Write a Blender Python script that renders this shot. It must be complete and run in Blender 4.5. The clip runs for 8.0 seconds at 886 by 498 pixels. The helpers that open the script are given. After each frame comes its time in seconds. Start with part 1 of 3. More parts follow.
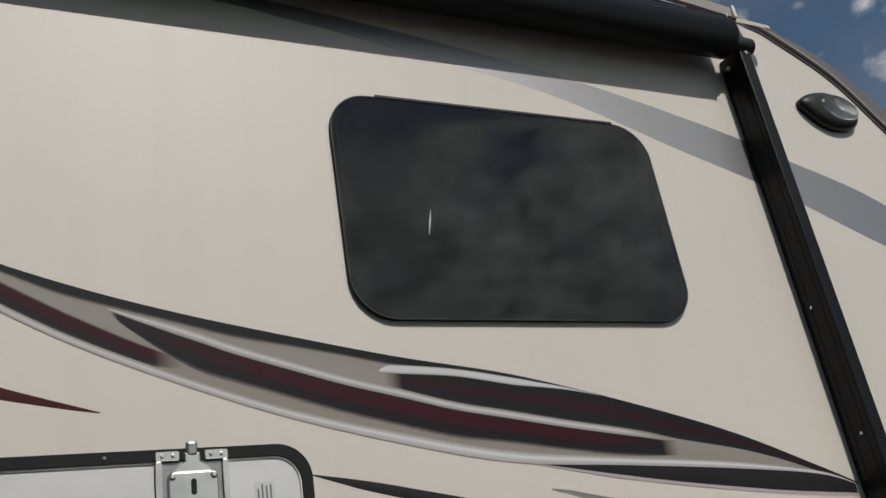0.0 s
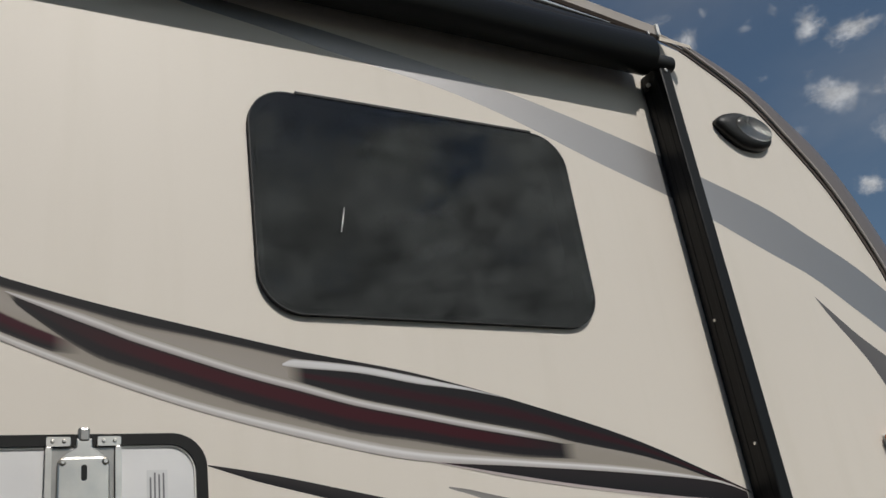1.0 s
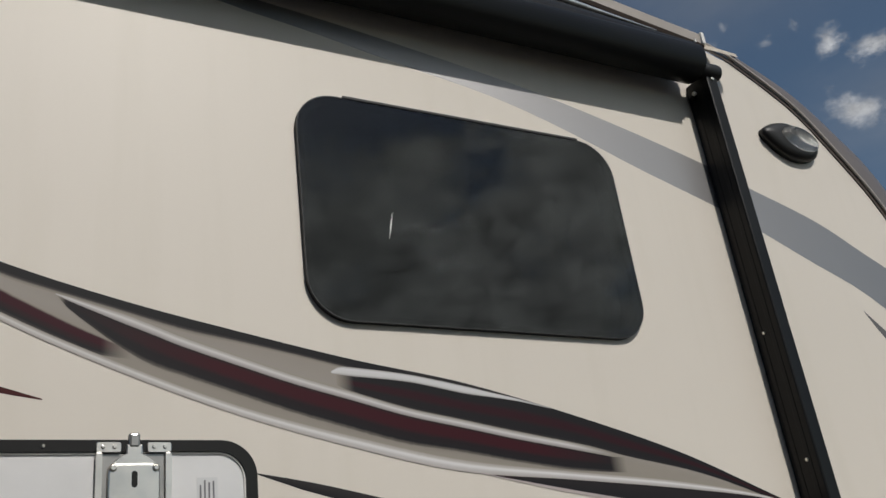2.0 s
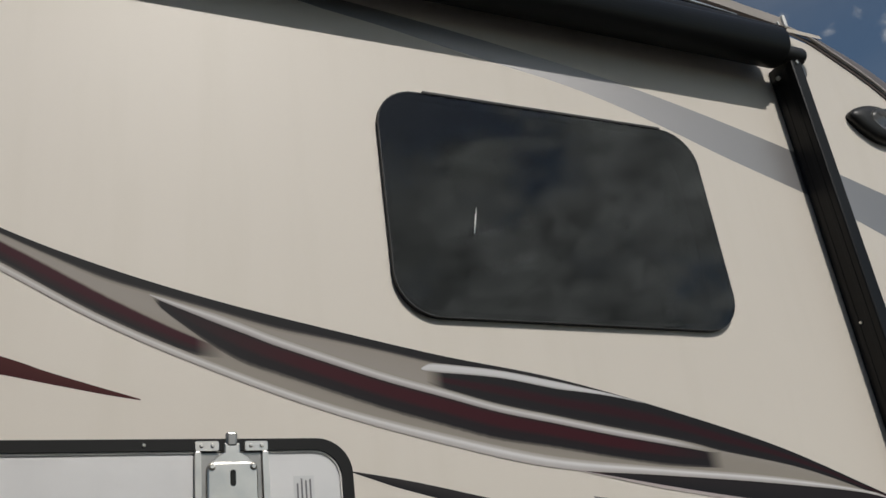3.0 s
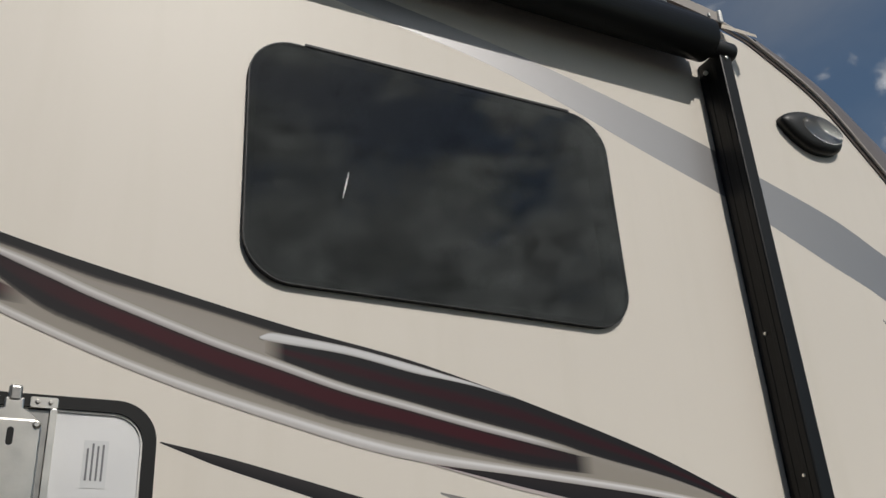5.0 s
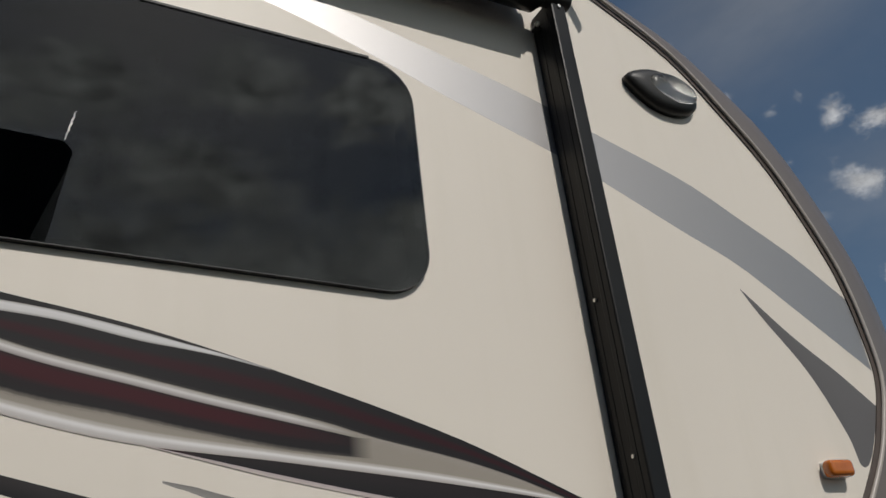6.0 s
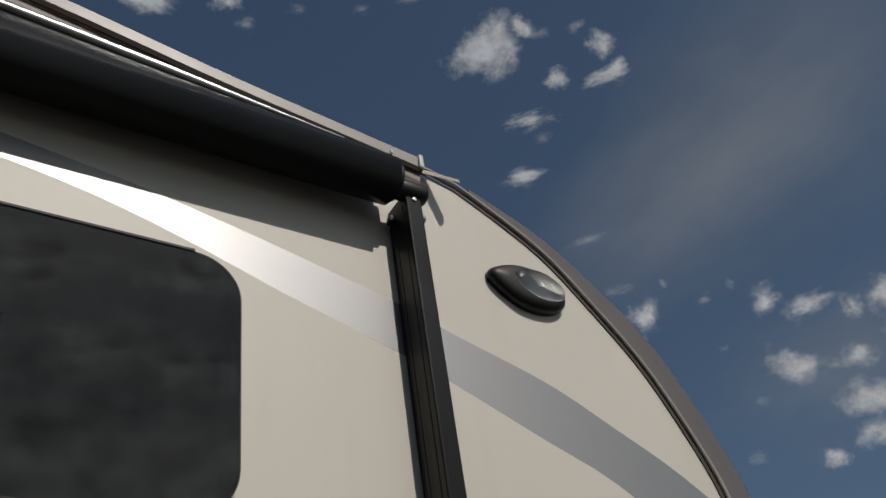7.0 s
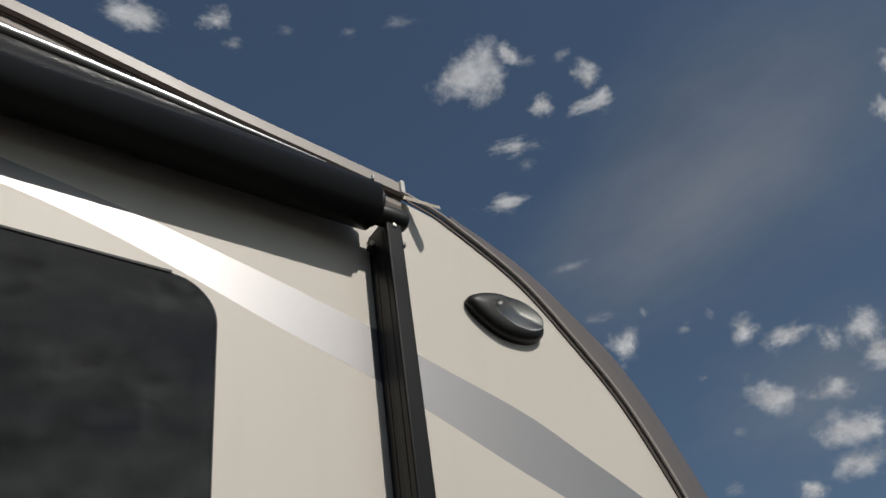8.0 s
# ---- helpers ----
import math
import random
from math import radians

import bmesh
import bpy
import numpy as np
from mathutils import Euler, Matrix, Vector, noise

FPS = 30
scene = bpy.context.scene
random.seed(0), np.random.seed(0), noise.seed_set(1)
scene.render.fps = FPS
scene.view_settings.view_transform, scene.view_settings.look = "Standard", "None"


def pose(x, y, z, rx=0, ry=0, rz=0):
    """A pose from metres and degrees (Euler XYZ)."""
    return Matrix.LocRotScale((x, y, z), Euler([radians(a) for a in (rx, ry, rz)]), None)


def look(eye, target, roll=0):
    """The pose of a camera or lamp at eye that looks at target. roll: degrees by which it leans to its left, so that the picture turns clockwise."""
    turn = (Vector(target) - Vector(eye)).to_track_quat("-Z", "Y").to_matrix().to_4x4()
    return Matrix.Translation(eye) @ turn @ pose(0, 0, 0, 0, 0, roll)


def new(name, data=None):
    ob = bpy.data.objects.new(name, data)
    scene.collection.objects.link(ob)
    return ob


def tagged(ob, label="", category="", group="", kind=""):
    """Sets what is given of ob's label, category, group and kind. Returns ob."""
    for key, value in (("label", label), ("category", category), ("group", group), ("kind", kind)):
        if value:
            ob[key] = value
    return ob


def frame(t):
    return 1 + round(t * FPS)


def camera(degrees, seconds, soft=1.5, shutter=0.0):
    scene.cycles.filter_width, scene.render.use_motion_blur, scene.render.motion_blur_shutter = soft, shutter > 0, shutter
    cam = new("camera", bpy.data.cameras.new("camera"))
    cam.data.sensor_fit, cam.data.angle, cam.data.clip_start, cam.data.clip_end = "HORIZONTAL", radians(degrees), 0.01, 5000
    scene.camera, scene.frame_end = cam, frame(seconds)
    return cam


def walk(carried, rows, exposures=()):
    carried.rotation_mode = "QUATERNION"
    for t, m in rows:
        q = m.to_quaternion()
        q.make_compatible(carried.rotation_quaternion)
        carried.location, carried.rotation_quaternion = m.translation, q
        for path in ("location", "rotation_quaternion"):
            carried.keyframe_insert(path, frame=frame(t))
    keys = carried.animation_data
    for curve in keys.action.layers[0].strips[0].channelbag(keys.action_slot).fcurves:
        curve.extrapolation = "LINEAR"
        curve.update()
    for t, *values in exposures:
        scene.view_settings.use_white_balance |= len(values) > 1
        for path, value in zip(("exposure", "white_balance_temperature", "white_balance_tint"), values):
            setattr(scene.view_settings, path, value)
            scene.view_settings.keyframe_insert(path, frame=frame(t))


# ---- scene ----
cam = camera(50.0, 8.0)
PATH = [
    (0, (-0.578, -1.464, 1.508), (0.278, 0.144, 2.333), -9.9),
    (0.5, (-0.558, -1.5, 1.508), (0.353, 0.095, 2.3), -9.6),
    (1, (-0.533, -1.507, 1.482), (0.428, 0.046, 2.297), -8.9),
    (1.5, (-0.547, -1.487, 1.489), (0.42, 0.054, 2.32), -8.3),
    (3, (-0.602, -1.406, 1.497), (0.211, 0.205, 2.36), -7.6),
    (3.5, (-0.592, -1.409, 1.499), (0.193, 0.215, 2.363), -7.4),
    (4, (-0.538, -1.424, 1.49), (0.215, 0.214, 2.356), -6.6),
    (5.5, (-0.175, -1.279, 1.454), (0.701, 0.272, 2.363), -3.0),
    (6, (0.056, -1.229, 1.429), (0.959, 0.276, 2.387), -6.7),
    (6.5, (0.235, -1.214, 1.515), (1.085, 0.211, 2.632), -7.0),
    (7, (0.277, -1.234, 1.518), (1.212, 0.007, 2.777), -9.6),
    (7.5, (0.276, -1.247, 1.528), (1.213, -0.065, 2.841), -10.1),
    (8, (0.282, -1.237, 1.524), (1.236, -0.046, 2.817), -9.4),
]
EXPOSURES = [(0.0, 0.02, 6330, 10), (1.0, 0.10, 6420, 10), (1.5, 0.12, 6420, 10), (3.5, 0.02, 6420, 10), (4.0, 0.05, 6420, 10), (5.5, 0.15, 6470, 10), (6.0, 0.04, 6480, 10), (6.5, -0.25, 6500, 10), (7.0, -0.19, 6500, 10), (7.5, -0.02, 6500, 10), (8.0, 0.05, 6500, 10)]
walk(cam, [(t, look(eye, target, roll)) for t, eye, target, roll in PATH], EXPOSURES)

# ---- world and light ----
SUN_DIR = Vector((0.18, -1.0, 1.03)).normalized()
world = bpy.data.worlds.new("sky")
scene.world = world
world.use_nodes = True
wn = world.node_tree.nodes
wl = world.node_tree.links
sky = wn.new("ShaderNodeTexSky")
sky.sky_type = "NISHITA"
sky.sun_disc = False
sky.sun_elevation = math.asin(SUN_DIR.z)
sky.sun_rotation = math.atan2(SUN_DIR.x, SUN_DIR.y)
sky.air_density, sky.dust_density, sky.ozone_density = 1.0, 0.7, 0.55
wn["Background"].inputs["Strength"].default_value = 0.0545
haze = wn.new("ShaderNodeMix")
haze.data_type, haze.blend_type = "RGBA", "MULTIPLY"
haze.inputs["Factor"].default_value, haze.inputs["B"].default_value = 1.0, (0.93, 1.0, 0.99, 1)
wl.new(sky.outputs[0], haze.inputs["A"])
wl.new(haze.outputs["Result"], wn["Background"].inputs["Color"])
sun = new("sun", bpy.data.lights.new("sun", "SUN"))
sun.data.energy, sun.data.angle, sun.data.color = 2.55, radians(0.55), (1.0, 0.95, 0.88)
sun.matrix_world = SUN_DIR.to_track_quat("Z", "Y").to_matrix().to_4x4()


# ---- materials ----
def material(name):
    m = bpy.data.materials.new(name)
    m.use_nodes = True
    n = m.node_tree.nodes
    return m, n, m.node_tree.links, n["Principled BSDF"]


def surface(name, color, rough=0.5, metal=0.0, coat=0.0, var=0.06, scale=6.0, fine=180.0, bump=0.02, coat_rough=0.1, ior=1.5, space="Object", gloss=0.5):
    """Paint, plastic, metal: colour and gloss varied at two scales, with a fine relief."""
    m, n, l, b = material(name)
    at = n.new("ShaderNodeTexCoord")
    big, small = n.new("ShaderNodeTexNoise"), n.new("ShaderNodeTexNoise")
    big.inputs["Scale"].default_value, small.inputs["Scale"].default_value = scale, fine
    big.inputs["Detail"].default_value = 5
    for t in (big, small):
        l.new(at.outputs[space], t.inputs["Vector"])
    mix = n.new("ShaderNodeMix")
    mix.data_type = "RGBA"
    mix.inputs["A"].default_value = (*[c * (1 - var) for c in color], 1)
    mix.inputs["B"].default_value = (*[min(1, c * (1 + var)) for c in color], 1)
    l.new(big.outputs["Fac"], mix.inputs["Factor"])
    l.new(mix.outputs["Result"], b.inputs["Base Color"])
    rr = n.new("ShaderNodeMapRange")
    rr.inputs["To Min"].default_value, rr.inputs["To Max"].default_value = rough * 0.85, min(1, rough * 1.15)
    l.new(big.outputs["Fac"], rr.inputs["Value"])
    l.new(rr.outputs["Result"], b.inputs["Roughness"])
    b.inputs["Metallic"].default_value, b.inputs["Coat Weight"].default_value = metal, coat
    b.inputs["Coat Roughness"].default_value, b.inputs["IOR"].default_value = coat_rough, ior
    b.inputs["Specular IOR Level"].default_value = gloss
    if bump:
        bp = n.new("ShaderNodeBump")
        bp.inputs["Strength"].default_value, bp.inputs["Distance"].default_value = bump, 0.002
        l.new(small.outputs["Fac"], bp.inputs["Height"])
        l.new(bp.outputs["Normal"], b.inputs["Normal"])
    return m


def airbrushed(name, stops, ends=None, end_color=(0.3, 0.27, 0.22), tips=None, tip_color=(0.3, 0.27, 0.22), rough=0.5, metal=0.0, coat=0.0):
    """Printed vinyl: colours run across the stripe (v), its ends fade (u) into end_color and its very tips into tip_color."""
    m, n, l, b = material(name)
    uv = n.new("ShaderNodeUVMap")
    uv.uv_map = "UVMap"
    sep = n.new("ShaderNodeSeparateXYZ")
    l.new(uv.outputs["UV"], sep.inputs[0])
    at = n.new("ShaderNodeTexCoord")
    grain = n.new("ShaderNodeTexNoise")
    grain.inputs["Scale"].default_value, grain.inputs["Detail"].default_value = 90, 4
    l.new(at.outputs["Object"], grain.inputs["Vector"])
    shift = n.new("ShaderNodeMath")
    shift.operation = "MULTIPLY_ADD"
    shift.inputs[1].default_value, shift.inputs[2].default_value = 0.05, -0.025
    l.new(grain.outputs["Fac"], shift.inputs[0])
    add = n.new("ShaderNodeMath")
    add.operation = "ADD"
    l.new(sep.outputs["Y"], add.inputs[0])
    l.new(shift.outputs[0], add.inputs[1])
    ramp = n.new("ShaderNodeValToRGB")
    ramp.color_ramp.interpolation = "EASE"
    el = ramp.color_ramp.elements
    while len(el) < len(stops):
        el.new(0.5)
    for e, (p, c) in zip(el, stops):
        e.position, e.color = p, (*c, 1)
    l.new(add.outputs[0], ramp.inputs["Fac"])
    out = ramp.outputs["Color"]
    for ends, end_color in ((ends, end_color), (tips and (*tips, 0.0, 0.0), tip_color)):
        if not ends:
            continue
        er = n.new("ShaderNodeValToRGB")
        el = er.color_ramp.elements
        el.new(0.5), el.new(0.6)
        for e, (p, v) in zip(el, ((0.0, ends[2]), (ends[0], 1.0), (ends[1], 1.0), (1.0, ends[3]))):
            e.position, e.color = p, (v, v, v, 1)
        l.new(sep.outputs["X"], er.inputs["Fac"])
        mix = n.new("ShaderNodeMix")
        mix.data_type = "RGBA"
        mix.inputs["A"].default_value = (*end_color, 1)
        l.new(er.outputs["Color"], mix.inputs["Factor"])
        l.new(out, mix.inputs["B"])
        out = mix.outputs["Result"]
    l.new(out, b.inputs["Base Color"])
    b.inputs["Roughness"].default_value, b.inputs["Metallic"].default_value = rough, metal
    b.inputs["Coat Weight"].default_value, b.inputs["Coat Roughness"].default_value = coat, 0.3
    b.inputs["IOR"].default_value, b.inputs["Specular IOR Level"].default_value = 1.4, 0.18 if metal == 0 else 0.5
    return m


CREAM = surface("cream_gelcoat", (0.700, 0.645, 0.573), rough=0.55, coat=0.20, coat_rough=0.40, var=0.055, scale=1.5, fine=60, bump=0.012, ior=1.4)
nodes, links = CREAM.node_tree.nodes, CREAM.node_tree.links
shader = nodes["Principled BSDF"]
clean = shader.inputs["Base Color"].links[0].from_socket
co, squeeze, streak = nodes.new("ShaderNodeTexCoord"), nodes.new("ShaderNodeMapping"), nodes.new("ShaderNodeTexNoise")
squeeze.inputs["Scale"].default_value = (9.0, 9.0, 0.9)
streak.inputs["Scale"].default_value, streak.inputs["Detail"].default_value = 1.3, 6
links.new(co.outputs["Object"], squeeze.inputs["Vector"])
links.new(squeeze.outputs["Vector"], streak.inputs["Vector"])
amount, dirt = nodes.new("ShaderNodeMapRange"), nodes.new("ShaderNodeMix")
amount.inputs["From Min"].default_value, amount.inputs["From Max"].default_value, amount.inputs["To Max"].default_value = 0.5, 0.8, 0.28
links.new(streak.outputs["Fac"], amount.inputs["Value"])
dirt.data_type, dirt.inputs["B"].default_value = "RGBA", (0.58, 0.53, 0.44, 1)
links.new(amount.outputs["Result"], dirt.inputs["Factor"])
links.new(clean, dirt.inputs["A"])
links.new(dirt.outputs["Result"], shader.inputs["Base Color"])
TAN = surface("tan_roof_trim", (0.38, 0.34, 0.305), rough=0.45, var=0.1, scale=14, bump=0.05)
SPOUT = surface("weathered_tan_plastic", (0.50, 0.44, 0.36), rough=0.5, var=0.12, scale=30)
BROWN = surface("brown_vinyl_insert", (0.075, 0.055, 0.045), rough=0.5, var=0.15, scale=30)
CAP = surface("brown_grey_front_cap", (0.15, 0.128, 0.115), rough=0.4, coat=0.2, coat_rough=0.25, var=0.1, scale=4)
ROOF = surface("roof_membrane", (0.55, 0.52, 0.47), rough=0.8, var=0.1, scale=3, bump=0.1)
BLACK = surface("black_powder_coat", (0.012, 0.0115, 0.011), rough=0.45, gloss=0.4, var=0.2, scale=20, fine=900, bump=0.05)
ARM = surface("black_arm_aluminium", (0.009, 0.0088, 0.009), rough=0.36, var=0.3, scale=9, fine=700, bump=0.03, gloss=0.22)
FABRIC = surface("black_awning_vinyl", (0.015, 0.0142, 0.0132), rough=0.38, gloss=0.2, var=0.2, scale=12, fine=500, bump=0.04)
FLAP = surface("taupe_awning_fabric", (0.24, 0.20, 0.175), rough=0.55, var=0.15, scale=25, fine=600, bump=0.1)
WHITE = surface("white_plastic", (0.72, 0.70, 0.66), rough=0.4, var=0.06, scale=30)
STEEL = surface("stamped_zinc_steel", (0.78, 0.74, 0.68), rough=0.31, metal=1.0, var=0.12, scale=40, fine=400, bump=0.04)
# bright metal that stands in for a sun highlight on the awning cover
HIGHLIGHT_BEAD = surface("brushed_highlight_metal", (0.66, 0.66, 0.65), rough=0.30, metal=1.0, var=0.1, scale=30, fine=300, bump=0.05)
DARK_STEEL = surface("worn_and_shaded_steel", (0.40, 0.385, 0.365), rough=0.35, metal=1.0, var=0.2, scale=60)
FOIL = surface("white_foil_liner", (0.70, 0.69, 0.685), rough=0.4, metal=0.2, var=0.05, scale=18, fine=22, bump=0.3)
RUBBER = surface("black_rubber_frame", (0.007, 0.007, 0.007), rough=0.5, gloss=0.25, var=0.2, scale=25)
RIM = surface("black_window_rim", (0.008, 0.008, 0.009), rough=0.6, var=0.2, scale=25)
CHROME = surface("lamp_reflector", (0.17, 0.17, 0.165), rough=0.55, metal=1.0, var=0.05, scale=40, bump=0)
TYRE = surface("tyre_rubber", (0.02, 0.02, 0.02), rough=0.8, var=0.2, scale=20)
# near-black colour carries the shade of the neighbour's backlit side
NEIGHBOUR = surface("backlit_neighbour_paint", (0.03, 0.028, 0.026), rough=0.45, var=0.15, scale=1.5)
GRAVEL = surface("dark_gravel", (0.042, 0.040, 0.038), rough=0.95, var=0.35, scale=0.7, fine=40, bump=0.6)
STICKER = surface("sticker_paper", (0.62, 0.62, 0.62), rough=0.5, var=0.04, scale=60)
INK = surface("grey_print", (0.16, 0.16, 0.17), rough=0.5, var=0.05, scale=60)
DROPPING = surface("white_bird_dropping", (0.75, 0.75, 0.72), rough=0.7, var=0.15, scale=200)


def glass(name, color, rough=0.0, ior=1.5):
    m, n, l, b = material(name)
    b.inputs["Base Color"].default_value = (*color, 1)
    b.inputs["Transmission Weight"].default_value, b.inputs["Roughness"].default_value = 1.0, rough
    b.inputs["IOR"].default_value = ior
    return m


TINTED = glass("dark_tinted_glass", (0.035, 0.038, 0.038), rough=0.0, ior=1.52)
CLEAR = glass("clear_lens", (0.80, 0.81, 0.80), rough=0.26, ior=1.3)
AMBER = surface("amber_lens", (0.48, 0.125, 0.010), rough=0.18, coat=0.6, coat_rough=0.08, var=0.25, scale=60, fine=220, bump=0.12)

CHARCOAL, TAUPE, MAROON = (0.019, 0.018, 0.020), (0.305, 0.276, 0.24), (0.047, 0.010, 0.0145)
SWOOSH = airbrushed("swoosh_print", [(0.0, TAUPE), (0.35, TAUPE), (0.62, (0.33, 0.30, 0.27)), (1.0, TAUPE)])
UPPER_EDGE = airbrushed("charcoal_edge_print", [(0.0, TAUPE), (0.10, (0.26, 0.235, 0.205)), (0.30, (0.045, 0.042, 0.041)), (0.42, CHARCOAL), (1.0, CHARCOAL)])
RED_STRIPE = airbrushed("maroon_stripe_print", [(0.0, TAUPE), (0.07, (0.12, 0.108, 0.095)), (0.16, CHARCOAL), (0.38, (0.020, 0.015, 0.018)), (0.62, MAROON), (0.84, MAROON), (1.0, (0.028, 0.016, 0.018))], (0.24, 0.80, 0.0, 0.0), CHARCOAL, (0.012, 0.965), TAUPE)
RED_LEFT = airbrushed("maroon_tail_print", [(0.0, TAUPE), (0.12, (0.06, 0.055, 0.052)), (0.24, CHARCOAL), (0.45, (0.03, 0.014, 0.018)), (0.62, (0.045, 0.010, 0.016)), (0.86, (0.045, 0.012, 0.018)), (1.0, TAUPE)], (0.02, 0.955, 1.0, 0.0), TAUPE)
DARK_WEDGE = airbrushed("charcoal_wedge_print", [(0.0, (0.05, 0.046, 0.045)), (0.08, CHARCOAL), (0.26, CHARCOAL), (0.46, (0.034, 0.011, 0.0155)), (0.56, (0.034, 0.011, 0.0155)), (0.78, CHARCOAL), (1.0, CHARCOAL)], (0.03, 0.999, 0.0, 1.0), TAUPE)
WHITE_LINE = airbrushed("silver_line_print", [(0.0, (0.28, 0.25, 0.24)), (0.22, (0.42, 0.39, 0.385)), (0.55, (0.62, 0.60, 0.595)), (0.8, (0.44, 0.415, 0.39)), (1.0, TAUPE)], (0.03, 0.9, 1.0, 0.0), TAUPE)
BRIGHT_LINE = airbrushed("bright_silver_line_print", [(0.0, (0.38, 0.36, 0.35)), (0.3, (0.62, 0.61, 0.61)), (0.75, (0.66, 0.65, 0.66)), (1.0, (0.36, 0.34, 0.32))], (0.01, 0.8, 0.8, 0.3), (0.12, 0.11, 0.11))
LOW_LINE = airbrushed("lower_silver_line_print", [(0.0, (0.42, 0.38, 0.36)), (0.22, (0.50, 0.475, 0.465)), (0.55, (0.70, 0.685, 0.685)), (0.8, (0.46, 0.43, 0.40)), (1.0, TAUPE)], (0.62, 0.999, 0.25, 1.0), (0.36, 0.325, 0.29))
LOW_WEDGE = airbrushed("lower_wedge_print", [(0.0, CHARCOAL), (1.0, (0.026, 0.022, 0.024))], (0.10, 0.999, 0.0, 1.0), (0.06, 0.022, 0.028))
PALE_LINE = airbrushed("pale_edge_print", [(0.0, (0.50, 0.44, 0.42)), (1.0, (0.42, 0.36, 0.36))])
CHARCOAL_FIN = airbrushed("charcoal_fin_print", [(0.0, CHARCOAL), (1.0, (0.034, 0.031, 0.032))])
GREY_FIN = airbrushed("grey_fin_print", [(0.0, (0.125, 0.12, 0.122)), (1.0, (0.135, 0.13, 0.132))], rough=0.4)
SMALL_GREY_FIN = airbrushed("pale_grey_fin_print", [(0.0, (0.26, 0.25, 0.24)), (1.0, (0.22, 0.21, 0.20))])
RED_FIN = airbrushed("maroon_fin_print", [(0.0, (0.055, 0.013, 0.014)), (1.0, (0.065, 0.016, 0.016))])
BAND = airbrushed("silver_band_print", [(0.0, (0.325, 0.316, 0.318)), (1.0, (0.308, 0.300, 0.302))], rough=0.49, metal=0.80, coat=0.55)


# ---- mesh helpers ----
def part(name, bm, mat, parent=None, label="", smooth=False):
    data = bpy.data.meshes.new(name)
    bmesh.ops.recalc_face_normals(bm, faces=bm.faces)
    bm.to_mesh(data)
    bm.free()
    data.materials.append(mat)
    if smooth:
        data.polygons.foreach_set("use_smooth", [True] * len(data.polygons))
    ob = new(name, data)
    ob.parent = parent
    return tagged(ob, label)


def spline(points, n=10):
    """A smooth curve through a few control points."""
    p = [Vector(q) for q in points]
    p = [2 * p[0] - p[1], *p, 2 * p[-1] - p[-2]]
    out = []
    for i in range(1, len(p) - 2):
        for k in range(n):
            t = k / n
            a, b, c, d = p[i - 1], p[i], p[i + 1], p[i + 2]
            out.append(0.5 * (2 * b + (c - a) * t + (2 * a - 5 * b + 4 * c - d) * t * t + (3 * b - a - 3 * c + d) * t ** 3))
    return out + [p[-2]]


def height(points):
    """z as a smooth function of x through a few control points."""
    pts = spline(points, 12)
    xs, zs = [q[0] for q in pts], [q[1] for q in pts]
    return lambda x: float(np.interp(x, xs, zs))


def box(lo, hi, bevel=0.0, segments=2, bm=None):
    own = bmesh.new()
    bmesh.ops.create_cube(own, size=1.0)
    for v in own.verts:
        v.co = Vector([(lo[i] + hi[i]) / 2 + v.co[i] * (hi[i] - lo[i]) for i in range(3)])
    if bevel:
        bmesh.ops.bevel(own, geom=own.edges[:], offset=bevel, segments=segments, affect="EDGES", profile=0.5)
    return own


def rod(a, b, r, sides=24, r2=None, bevel=0.0):
    bm = bmesh.new()
    a, b = Vector(a), Vector(b)
    bmesh.ops.create_cone(bm, cap_ends=True, segments=sides, radius1=r, radius2=r if r2 is None else r2, depth=(b - a).length)
    if bevel:
        caps = [e for e in bm.edges if abs(e.verts[0].co.z - e.verts[1].co.z) < 1e-6]
        bmesh.ops.bevel(bm, geom=caps, offset=bevel, segments=3, affect="EDGES", profile=0.5)
    m = Matrix.Translation((a + b) / 2) @ (b - a).to_track_quat("Z", "Y").to_matrix().to_4x4()
    bmesh.ops.transform(bm, matrix=m, verts=bm.verts)
    return bm


def rounded(x0, z0, x1, z1, r, n=10):
    """A rounded rectangle in the wall's plane, as (x, z) points."""
    out = []
    for cx, cz, a in ((x1 - r, z1 - r, 0), (x0 + r, z1 - r, 90), (x0 + r, z0 + r, 180), (x1 - r, z0 + r, 270)):
        out += [(cx + r * math.cos(radians(a + 90 * k / n)), cz + r * math.sin(radians(a + 90 * k / n))) for k in range(n + 1)]
    return out


def slab(outline, y_back, y_front, bevel=0.0):
    """A closed outline in (x, z), from y_back to y_front, its front edge rounded off."""
    bm = bmesh.new()
    cx, cz = sum(p[0] for p in outline) / len(outline), sum(p[1] for p in outline) / len(outline)
    rings = [(0.0, y_back), (0.0, y_front + bevel), (bevel * 0.3, y_front + bevel * 0.3), (bevel, y_front)] if bevel else [(0.0, y_back), (0.0, y_front)]
    loops = []
    for inset, y in rings:
        loop = []
        for x, z in outline:
            d = Vector((x - cx, z - cz))
            d = d * (1 - inset / max(d.length, 1e-6))
            loop.append(bm.verts.new((cx + d.x, y, cz + d.y)))
        loops.append(loop)
    for a, b in zip(loops, loops[1:]):
        for i in range(len(a)):
            j = (i + 1) % len(a)
            bm.faces.new((a[i], a[j], b[j], b[i]))
    bm.faces.new(loops[0])
    bm.faces.new(loops[-1])
    return bm


